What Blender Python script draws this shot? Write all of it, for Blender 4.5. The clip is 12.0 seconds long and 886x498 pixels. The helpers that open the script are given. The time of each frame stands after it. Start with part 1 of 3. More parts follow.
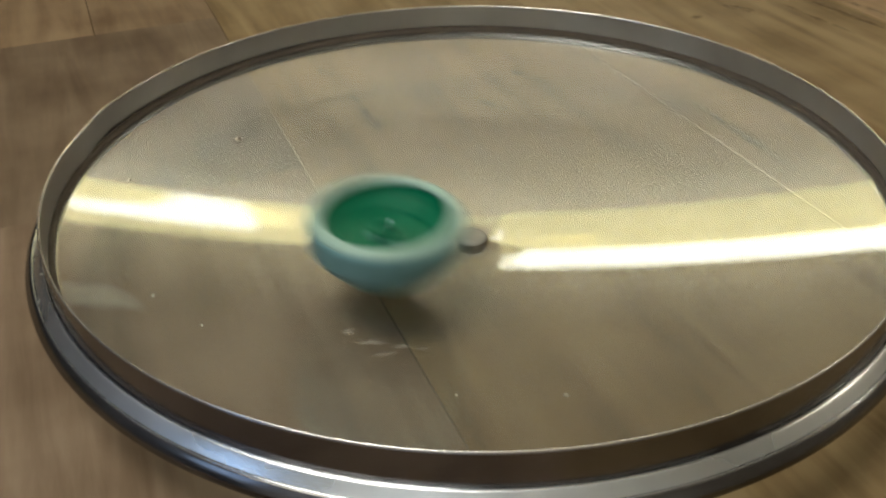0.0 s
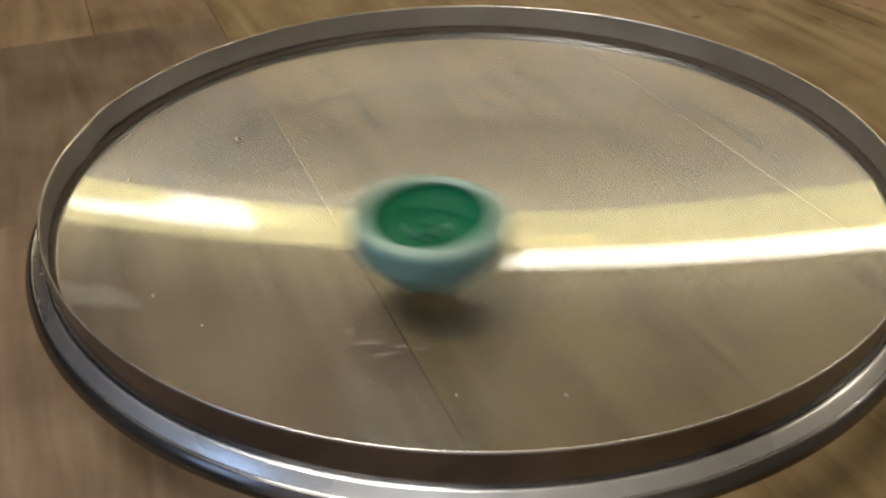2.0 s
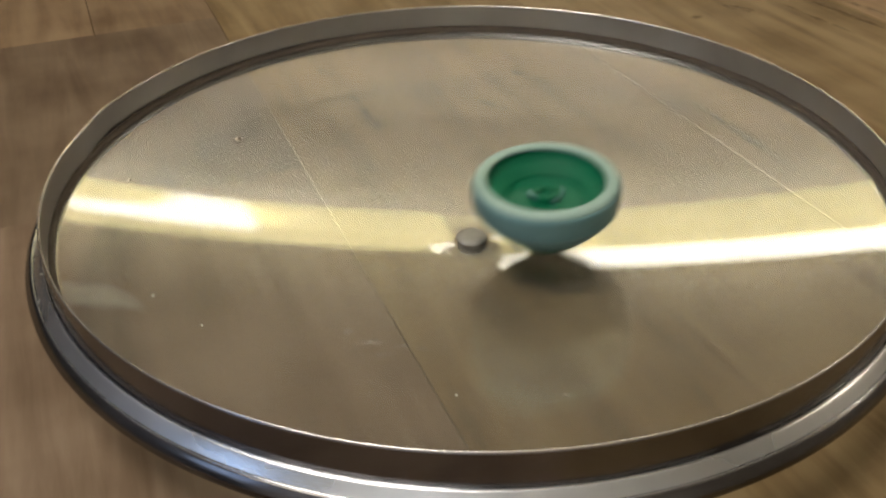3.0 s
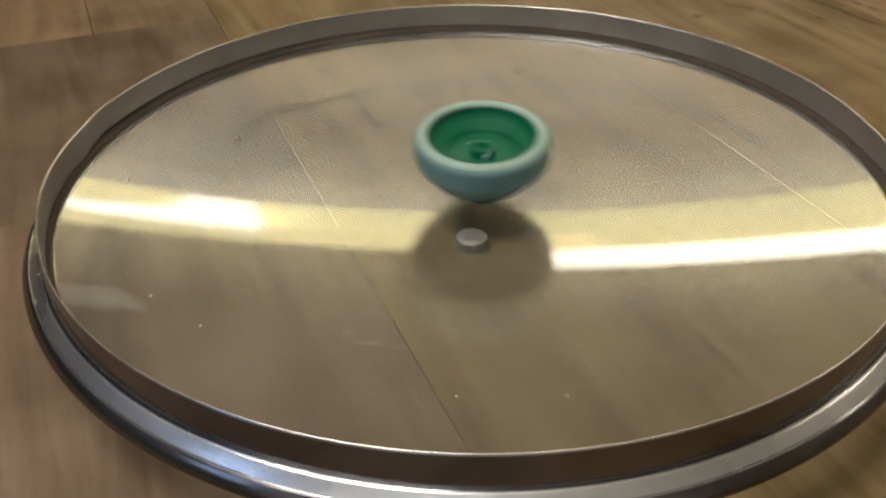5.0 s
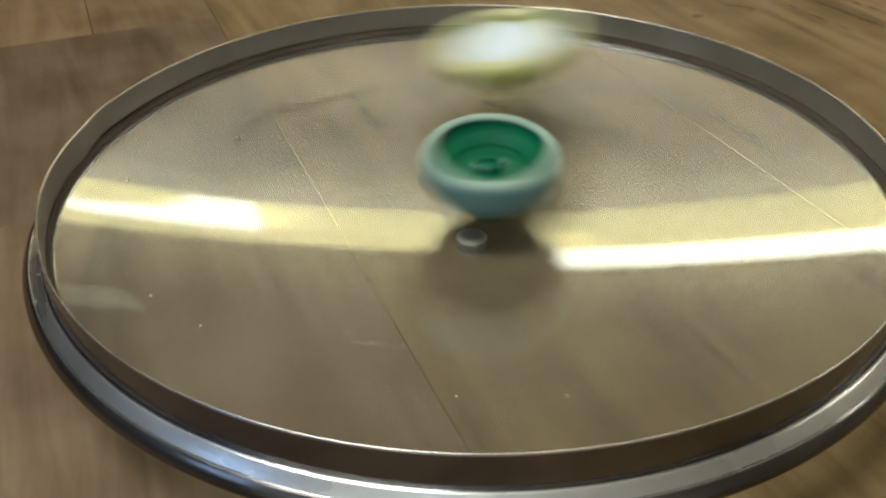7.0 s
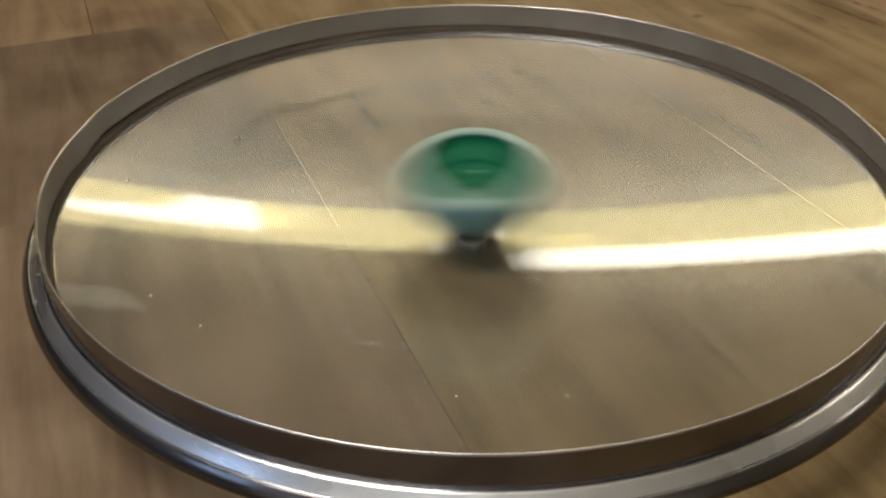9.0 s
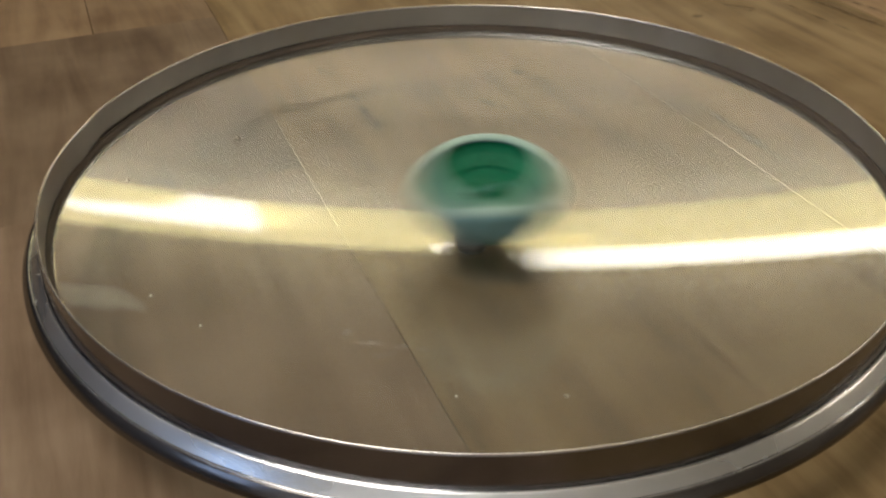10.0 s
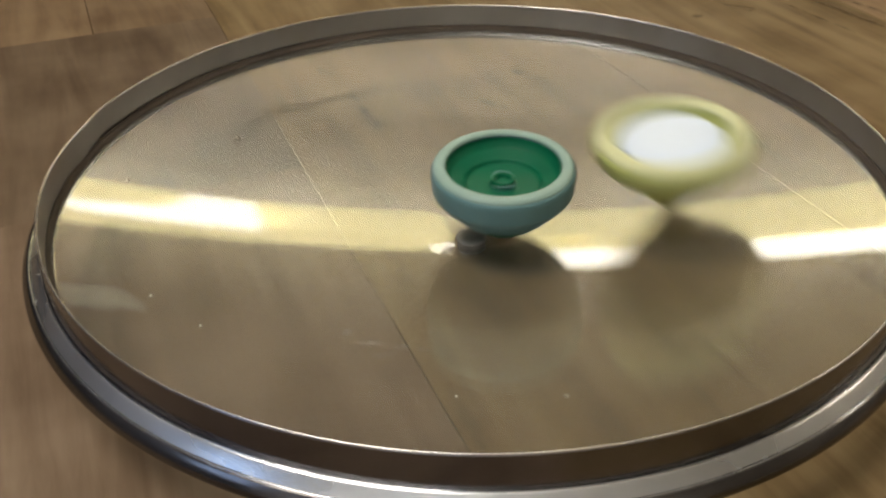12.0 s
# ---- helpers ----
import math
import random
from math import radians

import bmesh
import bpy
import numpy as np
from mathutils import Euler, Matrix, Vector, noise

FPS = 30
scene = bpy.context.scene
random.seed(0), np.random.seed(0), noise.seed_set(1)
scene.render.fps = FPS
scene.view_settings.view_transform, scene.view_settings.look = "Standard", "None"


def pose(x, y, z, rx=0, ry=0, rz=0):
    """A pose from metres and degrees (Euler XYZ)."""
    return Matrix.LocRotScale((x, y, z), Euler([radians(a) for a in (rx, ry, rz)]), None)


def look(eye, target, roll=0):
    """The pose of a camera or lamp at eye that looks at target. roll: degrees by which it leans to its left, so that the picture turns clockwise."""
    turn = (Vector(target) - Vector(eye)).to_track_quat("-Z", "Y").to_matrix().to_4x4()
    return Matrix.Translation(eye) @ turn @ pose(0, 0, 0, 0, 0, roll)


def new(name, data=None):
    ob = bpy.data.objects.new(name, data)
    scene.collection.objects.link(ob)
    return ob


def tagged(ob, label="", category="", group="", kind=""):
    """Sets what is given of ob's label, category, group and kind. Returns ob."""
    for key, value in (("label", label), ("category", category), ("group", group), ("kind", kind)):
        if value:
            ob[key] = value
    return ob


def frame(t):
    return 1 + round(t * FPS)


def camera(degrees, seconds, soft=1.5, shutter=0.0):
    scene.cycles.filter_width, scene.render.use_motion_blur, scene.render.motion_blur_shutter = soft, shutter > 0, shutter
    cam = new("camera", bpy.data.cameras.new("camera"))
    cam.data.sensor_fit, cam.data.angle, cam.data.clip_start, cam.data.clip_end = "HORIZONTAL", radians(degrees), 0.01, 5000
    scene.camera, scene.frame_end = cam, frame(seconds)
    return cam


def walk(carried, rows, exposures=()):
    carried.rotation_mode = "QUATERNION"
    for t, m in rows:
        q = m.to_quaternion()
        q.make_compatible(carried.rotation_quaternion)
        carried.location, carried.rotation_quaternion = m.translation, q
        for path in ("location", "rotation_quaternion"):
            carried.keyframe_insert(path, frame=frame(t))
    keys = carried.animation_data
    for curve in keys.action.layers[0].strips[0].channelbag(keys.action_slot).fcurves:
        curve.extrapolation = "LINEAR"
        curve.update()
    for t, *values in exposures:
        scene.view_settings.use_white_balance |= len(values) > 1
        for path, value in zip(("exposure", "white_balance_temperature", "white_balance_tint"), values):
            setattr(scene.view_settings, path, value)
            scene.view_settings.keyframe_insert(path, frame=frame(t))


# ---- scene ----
FORWARD = Vector((-0.0315385, 0.8258809, -0.5629619))
EYE = Vector((0.0, -0.2944, 0.2001))
cam = camera(52.0, 12.0, soft=2.4, shutter=0.95)


def camera_pose(back):
    eye = EYE - FORWARD * back
    return look(eye, eye + FORWARD, -0.82)


walk(cam, [(0.0, camera_pose(0.002)), (3.3, camera_pose(0.002)), (4.7, camera_pose(0.0)), (12.0, camera_pose(0.0))],
     exposures=[(0.0, 0.04, 6300, 4), (0.4, 0.04, 6550, 11), (5.8, 0.04, 6550, 11), (6.3, -0.06, 6300, 3), (6.8, -0.02, 6300, 3), (7.0, 0.07, 6300, 2), (7.2, 0.12, 6300, 2), (7.9, 0.04, 6550, 11), (12.0, 0.04, 6550, 11)])

# ---- light ----
world = bpy.data.worlds.new("evening_sky")
scene.world = world
world.use_nodes = True
sky = world.node_tree.nodes.new("ShaderNodeTexSky")
sky.sky_type, sky.sun_disc = "NISHITA", False
sky.sun_elevation, sky.sun_rotation = radians(8), radians(200)
world.node_tree.links.new(sky.outputs["Color"], world.node_tree.nodes["Background"].inputs["Color"])
world.node_tree.nodes["Background"].inputs["Strength"].default_value = 0.08


def area_lamp(name, m, size_x, size_y, watts, colour):
    data = bpy.data.lights.new(name, "AREA")
    data.shape, data.size, data.size_y, data.energy, data.color = "RECTANGLE", size_x, size_y, watts, colour
    ob = new(name, data)
    ob.matrix_basis = m
    return ob


FILL_WATTS = 43
SOUTH_FILL_WATTS, CORNER_WATTS = 2.3, 5.5
# overhead fill, added to light the floor; no such lamp is known
area_lamp("overhead_fill", look((-0.72, -0.42, 2.30), (-0.72, -0.42, 0)), 1.1, 0.5, FILL_WATTS, (1.0, 0.95, 0.86))
# fill from the south, added to brighten the near flange
area_lamp("south_fill", look((-0.3, -1.76, 1.2), (-0.3, 0.0, 1.2)), 0.65, 0.8, SOUTH_FILL_WATTS, (0.82, 0.91, 1.0))
area_lamp("corner_window_light", look((-1.66, -1.3, 1.05), (0.0, -1.3, 1.05)), 0.6, 0.9, CORNER_WATTS, (0.42, 0.62, 1.0))


# ---- materials ----
def material(name, colour=(0.5, 0.5, 0.5), rough=0.5, metal=0.0):
    m = bpy.data.materials.new(name)
    m.use_nodes = True
    b = m.node_tree.nodes["Principled BSDF"]
    b.inputs["Base Color"].default_value = (*colour, 1)
    b.inputs["Roughness"].default_value = rough
    b.inputs["Metallic"].default_value = metal
    return m


def node(m, kind, **values):
    n = m.node_tree.nodes.new(kind)
    for key, value in values.items():
        n.inputs[key].default_value = value
    return n


def link(m, a, b):
    m.node_tree.links.new(a, b)


def ramp(m, source, stops):
    n = m.node_tree.nodes.new("ShaderNodeValToRGB")
    e = n.color_ramp.elements
    while len(e) < len(stops):
        e.new(0.5)
    for k, (at, colour) in enumerate(stops):
        e[k].position = at
        e[k].color = (*colour, 1)
    link(m, source, n.inputs["Fac"])
    return n


def bump(m, source, strength, distance):
    n = node(m, "ShaderNodeBump", Strength=strength, Distance=distance)
    link(m, source, n.inputs["Height"])
    link(m, n.outputs["Normal"], m.node_tree.nodes["Principled BSDF"].inputs["Normal"])


def noisy(name, dark, light, rough, scale, metal=0.0, relief=0.1, distance=0.0005):
    """A surface of two colours mixed by a coarse and a fine noise."""
    m = material(name, light, rough, metal)
    b = m.node_tree.nodes["Principled BSDF"]
    tc = node(m, "ShaderNodeTexCoord")
    coarse = node(m, "ShaderNodeTexNoise", Scale=scale, Detail=4.0, Roughness=0.6)
    fine = node(m, "ShaderNodeTexNoise", Scale=scale * 9, Detail=3.0)
    link(m, tc.outputs["Object"], coarse.inputs["Vector"])
    link(m, tc.outputs["Object"], fine.inputs["Vector"])
    mix = node(m, "ShaderNodeMath")
    mix.operation = "MULTIPLY_ADD"
    link(m, fine.outputs["Fac"], mix.inputs[0])
    mix.inputs[1].default_value = 0.4
    link(m, coarse.outputs["Fac"], mix.inputs[2])
    r = ramp(m, mix.outputs[0], [(0.45, dark), (0.95, light)])
    link(m, r.outputs["Color"], b.inputs["Base Color"])
    rr = node(m, "ShaderNodeMapRange")
    rr.inputs["To Min"].default_value, rr.inputs["To Max"].default_value = max(rough - 0.08, 0.02), min(rough + 0.12, 1)
    link(m, coarse.outputs["Fac"], rr.inputs["Value"])
    link(m, rr.outputs["Result"], b.inputs["Roughness"])
    bump(m, fine.outputs["Fac"], relief, distance)
    return m


def wood(name, dark, mid, light):
    """Oiled strip parquet: the grain runs along the strip's length (local y)."""
    m = material(name, mid, 0.45)
    b = m.node_tree.nodes["Principled BSDF"]
    b.inputs["Specular IOR Level"].default_value = 0.1
    tc = node(m, "ShaderNodeTexCoord")
    info = node(m, "ShaderNodeObjectInfo")
    shift = node(m, "ShaderNodeVectorMath")
    shift.operation = "MULTIPLY_ADD"
    link(m, info.outputs["Random"], shift.inputs[0])
    shift.inputs[1].default_value = (7.0, 13.0, 3.0)
    link(m, tc.outputs["Object"], shift.inputs[2])
    stretch = node(m, "ShaderNodeMapping")
    stretch.inputs["Scale"].default_value = (1.0, 0.09, 1.0)
    link(m, shift.outputs[0], stretch.inputs["Vector"])
    grain = node(m, "ShaderNodeTexNoise", Scale=170.0, Detail=6.0, Roughness=0.62, Distortion=0.5)
    flame = node(m, "ShaderNodeTexNoise", Scale=38.0, Detail=3.0, Distortion=1.6)
    spots = node(m, "ShaderNodeTexNoise", Scale=22.0, Detail=3.0)
    link(m, stretch.outputs[0], grain.inputs["Vector"])
    link(m, stretch.outputs[0], flame.inputs["Vector"])
    link(m, shift.outputs[0], spots.inputs["Vector"])
    s = node(m, "ShaderNodeMath")
    s.operation = "MULTIPLY_ADD"
    link(m, grain.outputs["Fac"], s.inputs[0])
    s.inputs[1].default_value = 0.6
    link(m, flame.outputs["Fac"], s.inputs[2])
    s2 = node(m, "ShaderNodeMath")
    s2.operation = "MULTIPLY_ADD"
    link(m, spots.outputs["Fac"], s2.inputs[0])
    s2.inputs[1].default_value = 0.85
    link(m, s.outputs[0], s2.inputs[2])
    even = node(m, "ShaderNodeMath")
    even.operation = "MULTIPLY"
    link(m, s2.outputs[0], even.inputs[0])
    even.inputs[1].default_value = 1 / 2.45
    r = ramp(m, even.outputs[0], [(0.39, dark), (0.49, mid), (0.58, light)])
    tone = node(m, "ShaderNodeHueSaturation")
    vr = node(m, "ShaderNodeMapRange")
    vr.inputs["To Min"].default_value, vr.inputs["To Max"].default_value = 0.86, 1.12
    link(m, info.outputs["Random"], vr.inputs["Value"])
    link(m, vr.outputs["Result"], tone.inputs["Value"])
    link(m, r.outputs["Color"], tone.inputs["Color"])
    link(m, tone.outputs["Color"], b.inputs["Base Color"])
    rr = node(m, "ShaderNodeMapRange")
    rr.inputs["To Min"].default_value, rr.inputs["To Max"].default_value = 0.36, 0.6
    link(m, grain.outputs["Fac"], rr.inputs["Value"])
    link(m, rr.outputs["Result"], b.inputs["Roughness"])
    bump(m, grain.outputs["Fac"], 0.15, 0.0004)
    return m


def steel(name, dull, bright, low, high, brushed=0.0):
    """brushed: how far the scratches round the axis stretch the gloss."""
    m = material(name, bright, 0.24, 1.0)
    b = m.node_tree.nodes["Principled BSDF"]
    if brushed:
        around = m.node_tree.nodes.new("ShaderNodeTangent")
        around.direction_type, around.axis = "RADIAL", "Z"
        link(m, around.outputs["Tangent"], b.inputs["Tangent"])
        b.inputs["Anisotropic"].default_value = brushed
    tc = node(m, "ShaderNodeTexCoord")
    stretch = node(m, "ShaderNodeMapping")
    stretch.inputs["Scale"].default_value = (1.0, 1.0, 14.0)
    link(m, tc.outputs["Object"], stretch.inputs["Vector"])
    lines = node(m, "ShaderNodeTexNoise", Scale=90.0, Detail=5.0)
    smears = node(m, "ShaderNodeTexNoise", Scale=24.0, Detail=4.0)
    link(m, stretch.outputs[0], lines.inputs["Vector"])
    link(m, tc.outputs["Object"], smears.inputs["Vector"])
    rr = node(m, "ShaderNodeMapRange")
    rr.inputs["To Min"].default_value, rr.inputs["To Max"].default_value = low, high
    link(m, smears.outputs["Fac"], rr.inputs["Value"])
    link(m, rr.outputs["Result"], b.inputs["Roughness"])
    r = ramp(m, smears.outputs["Fac"], [(0.3, dull), (0.7, bright)])
    link(m, r.outputs["Color"], b.inputs["Base Color"])
    bump(m, lines.outputs["Fac"], 0.06, 0.0003)
    return m


def glass(name):
    """Clear thin glass: it lets light straight through, mirrors more at a flat angle, and carries a film of dust and grease."""
    m = bpy.data.materials.new(name)
    m.use_nodes = True
    t = m.node_tree
    t.nodes.remove(t.nodes["Principled BSDF"])
    out = t.nodes["Material Output"]
    clear = node(m, "ShaderNodeBsdfTransparent", Color=(0.975, 0.98, 0.965, 1))
    shine = node(m, "ShaderNodeBsdfGlossy", Roughness=0.02, Color=(1, 1, 1, 1))
    film = node(m, "ShaderNodeBsdfGlossy", Roughness=0.28, Color=(0.95, 0.95, 0.92, 1))
    dust = node(m, "ShaderNodeBsdfDiffuse", Color=(0.55, 0.53, 0.48, 1))
    facing = node(m, "ShaderNodeLayerWeight", Blend=0.5)
    power = node(m, "ShaderNodeMath")
    power.operation = "POWER"
    link(m, facing.outputs["Facing"], power.inputs[0])
    power.inputs[1].default_value = 5.0
    gloss = node(m, "ShaderNodeMath")
    gloss.operation = "MULTIPLY_ADD"
    link(m, power.outputs[0], gloss.inputs[0])
    gloss.inputs[1].default_value, gloss.inputs[2].default_value = 0.96, 0.043
    tc = node(m, "ShaderNodeTexCoord")
    n = node(m, "ShaderNodeTexNoise", Scale=30.0, Detail=5.0, Roughness=0.65)
    link(m, tc.outputs["Object"], n.inputs["Vector"])
    f1 = node(m, "ShaderNodeMapRange")
    f1.inputs["To Min"].default_value, f1.inputs["To Max"].default_value = GLASS_FILM * 0.6, GLASS_FILM * 1.4
    link(m, n.outputs["Fac"], f1.inputs["Value"])
    f2 = node(m, "ShaderNodeMapRange")
    f2.inputs["To Min"].default_value, f2.inputs["To Max"].default_value = GLASS_DUST * 0.4, GLASS_DUST * 1.6
    link(m, n.outputs["Fac"], f2.inputs["Value"])
    before = clear.outputs[0]
    for factor, shader in ((gloss.outputs[0], shine), (f1.outputs["Result"], film), (f2.outputs["Result"], dust)):
        mix = node(m, "ShaderNodeMixShader")
        link(m, factor, mix.inputs[0])
        link(m, before, mix.inputs[1])
        link(m, shader.outputs[0], mix.inputs[2])
        before = mix.outputs[0]
    link(m, before, out.inputs["Surface"])
    return m


def smear(name, colour, cover):
    """A thin broken smear that lets most of the ground through."""
    m = material(name, colour, 0.8)
    t = m.node_tree
    b = t.nodes["Principled BSDF"]
    b.inputs["Specular IOR Level"].default_value = 0.08
    tc = node(m, "ShaderNodeTexCoord")
    n = node(m, "ShaderNodeTexNoise", Scale=120.0, Detail=5.0)
    link(m, tc.outputs["Object"], n.inputs["Vector"])
    f = node(m, "ShaderNodeMapRange")
    f.inputs["From Min"].default_value, f.inputs["From Max"].default_value = 0.35, 0.7
    f.inputs["To Max"].default_value = cover
    link(m, n.outputs["Fac"], f.inputs["Value"])
    link(m, f.outputs["Result"], b.inputs["Alpha"])
    return m


def glow(name, colour, strength):
    m = material(name, colour, 0.4)
    b = m.node_tree.nodes["Principled BSDF"]
    b.inputs["Emission Color"].default_value = (*colour, 1)
    b.inputs["Emission Strength"].default_value = strength
    return m


GLASS_FILM, GLASS_DUST = 0.035, 0.028
WOOD_LIGHT = wood("wood_light", (0.15, 0.102, 0.058), (0.195, 0.138, 0.083), (0.23, 0.17, 0.108))
WOOD_MID = wood("wood_mid", (0.14, 0.087, 0.044), (0.2, 0.131, 0.071), (0.24, 0.163, 0.092))
WOOD_DARK = wood("wood_dark", (0.1, 0.06, 0.031), (0.148, 0.096, 0.053), (0.186, 0.126, 0.073))
# amber boards: warm wood, with the fall of light to the right put in
WOOD_AMBER_DIM = wood("wood_amber_dim", (0.094, 0.06, 0.025), (0.145, 0.097, 0.046), (0.18, 0.126, 0.064))
WOOD_DEEP = wood("wood_deep", (0.066, 0.041, 0.024), (0.104, 0.07, 0.042), (0.138, 0.096, 0.06))
WOOD_ROSE = wood("wood_rose", (0.104, 0.068, 0.041), (0.15, 0.103, 0.066), (0.19, 0.135, 0.09))
JOINT = noisy("joint_dirt", (0.04, 0.027, 0.017), (0.065, 0.045, 0.028), 0.95, 40)
JOINT.node_tree.nodes["Principled BSDF"].inputs["Specular IOR Level"].default_value = 0.03
# skirt and roll: the shade round the lid is put into darker steel
SHADED_STEEL = steel("shaded_steel", (0.15, 0.144, 0.148), (0.22, 0.213, 0.222), 0.13, 0.24, 0.5)
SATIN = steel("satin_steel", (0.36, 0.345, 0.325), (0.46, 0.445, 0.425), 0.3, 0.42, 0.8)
SHADED_ROLL = steel("shaded_roll_steel", (0.09, 0.083, 0.083), (0.15, 0.143, 0.143), 0.14, 0.26)
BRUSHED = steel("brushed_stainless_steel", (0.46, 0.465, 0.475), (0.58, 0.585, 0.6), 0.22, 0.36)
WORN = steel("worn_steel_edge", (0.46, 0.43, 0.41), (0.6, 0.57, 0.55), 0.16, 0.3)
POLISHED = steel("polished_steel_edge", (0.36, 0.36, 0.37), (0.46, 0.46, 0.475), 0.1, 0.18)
GLASS = glass("tempered_glass")
FROSTED = noisy("dull_grey_metal", (0.2, 0.19, 0.165), (0.28, 0.265, 0.235), 0.5, 200, metal=0.5)
SCUFF = smear("pale_scuff", (0.6, 0.54, 0.45), 0.24)
STAIN = smear("dark_stain", (0.06, 0.039, 0.021), 0.6)
CRUMB = noisy("dark_crumb", (0.15, 0.12, 0.085), (0.22, 0.18, 0.135), 0.8, 300)
GRIT = noisy("pale_grit", (0.34, 0.31, 0.26), (0.46, 0.43, 0.36), 0.7, 300)
SEAL = noisy("seal_brown", (0.03, 0.021, 0.013), (0.06, 0.043, 0.027), 0.85, 60)
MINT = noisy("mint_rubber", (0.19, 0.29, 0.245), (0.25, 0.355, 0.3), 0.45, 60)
# the same mint rubber, with the shade on the ring's side put in
SHADED_MINT = noisy("shaded_mint_rubber", (0.072, 0.16, 0.165), (0.104, 0.205, 0.21), 0.42, 60)
# lighter copy of the lime rubber: light on the upper face painted in
LIT_LIME = noisy("lit_lime_rubber", (0.46, 0.47, 0.24), (0.55, 0.56, 0.32), 0.42, 60)
GREEN = noisy("green_plastic", (0.0, 0.08, 0.034), (0.002, 0.118, 0.054), 0.5, 50)
GREEN.node_tree.nodes["Principled BSDF"].inputs["Specular IOR Level"].default_value = 0.15
GREEN_DEEP = noisy("deep_green_plastic", (0.0, 0.07, 0.032), (0.003, 0.1, 0.045), 0.38, 50)
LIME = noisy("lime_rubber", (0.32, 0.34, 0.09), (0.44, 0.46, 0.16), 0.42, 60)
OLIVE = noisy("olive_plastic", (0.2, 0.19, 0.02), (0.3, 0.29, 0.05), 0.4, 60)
WHITE = noisy("white_plastic", (0.54, 0.62, 0.73), (0.6, 0.68, 0.79), 0.35, 50)
NAVY = noisy("dark_plastic", (0.012, 0.012, 0.02), (0.03, 0.03, 0.045), 0.35, 50)
PLASTER = noisy("plaster", (0.34, 0.31, 0.26), (0.42, 0.39, 0.33), 0.9, 3, relief=0.2, distance=0.001)
# unseen west wall, made dark so the lid's left flange mirrors less light
DIMMING_WALL = noisy("dimming_wall_plaster", (0.1, 0.11, 0.14), (0.15, 0.16, 0.195), 0.9, 3, relief=0.2, distance=0.001)
CEILING = noisy("ceiling_paint", (0.76, 0.75, 0.72), (0.84, 0.83, 0.8), 0.9, 3, relief=0.2, distance=0.001)
PANEL = noisy("dark_panel", (0.025, 0.017, 0.011), (0.05, 0.033, 0.02), 0.5, 8)
PALE = noisy("pale_plaster", (0.68, 0.67, 0.63), (0.78, 0.77, 0.73), 0.9, 3, relief=0.2, distance=0.001)
PAINT = noisy("white_paint", (0.66, 0.66, 0.64), (0.76, 0.76, 0.74), 0.4, 20)
YELLOW_GLOW = glow("yellow_diffuser", (1.0, 0.9, 0.47), 3.6)
HIDDEN_UPLIGHT = glow("hidden_uplight_glow", (1.0, 0.97, 0.9), 300.0)
BULB_GLOW = glow("bare_bulb", (1.0, 0.93, 0.76), 120.0)
WHITE_GLOW = glow("white_tube", (1.0, 0.95, 0.82), 11.0)


# ---- mesh helpers ----
def mesh_of(name, bm, mat, smooth=False):
    bmesh.ops.recalc_face_normals(bm, faces=bm.faces)
    me = bpy.data.meshes.new(name)
    bm.to_mesh(me)
    bm.free()
    me.materials.append(mat)
    if smooth:
        me.shade_smooth()
    return me


def part(name, bm, mat, parent=None, label="", smooth=False):
    ob = new(name, mesh_of(name, bm, mat, smooth))
    if parent is not None:
        ob.parent = parent
    return tagged(ob, label)


def box(bm, x0, y0, z0, x1, y1, z1, bevel=0.0):
    made = bmesh.ops.create_cube(bm, size=1.0, matrix=Matrix.Translation(((x0 + x1) / 2, (y0 + y1) / 2, (z0 + z1) / 2)) @ Matrix.Diagonal((x1 - x0, y1 - y0, z1 - z0, 1)))
    if bevel:
        edges = {e for v in made["verts"] for e in v.link_edges}
        bmesh.ops.bevel(bm, geom=list(edges), offset=bevel, segments=2, affect="EDGES", profile=0.6)
    return bm


def rounded(points, radius, steps=3):
    """Rounds the corners of an open or closed profile of (r, z)."""
    out = [points[0]]
    for a, b, c in zip(points, points[1:], points[2:]):
        a, b, c = Vector(a), Vector(b), Vector(c)
        p, q = (a - b), (c - b)
        k = min(radius, p.length * 0.45, q.length * 0.45)
        s, e = b + p.normalized() * k, b + q.normalized() * k
        for i in range(steps + 1):
            t = i / steps
            out.append(tuple(s * (1 - t) ** 2 + b * 2 * t * (1 - t) + e * t * t))
    out.append(points[-1])
    return out


def lathe(profile, around=96, closed=False, wobble=None):
    """Turns a profile of (r, z) round the z axis."""
    bm = bmesh.new()
    rings = []
    for r, z in profile:
        if r < 1e-6:
            rings.append([bm.verts.new((0, 0, z))] * around)
            continue
        ring = []
        for i in range(around):
            a = 2 * math.pi * i / around
            k = r + (wobble(a) if wobble else 0)
            ring.append(bm.verts.new((k * math.cos(a), k * math.sin(a), z)))
        rings.append(ring)
    pairs = list(zip(rings, rings[1:]))
    if closed:
        pairs.append((rings[-1], rings[0]))
    for lo, hi in pairs:
        for i in range(around):
            j = (i + 1) % around
            quad = []
            for v in (lo[i], lo[j], hi[j], hi[i]):
                if v not in quad:
                    quad.append(v)
            if len(quad) > 2:
                bm.faces.new(quad)
    return bm


# ---- room ----
X0, X1, Y0, Y1, HIGH = -1.7, 1.7, -1.8, 1.95, 2.4


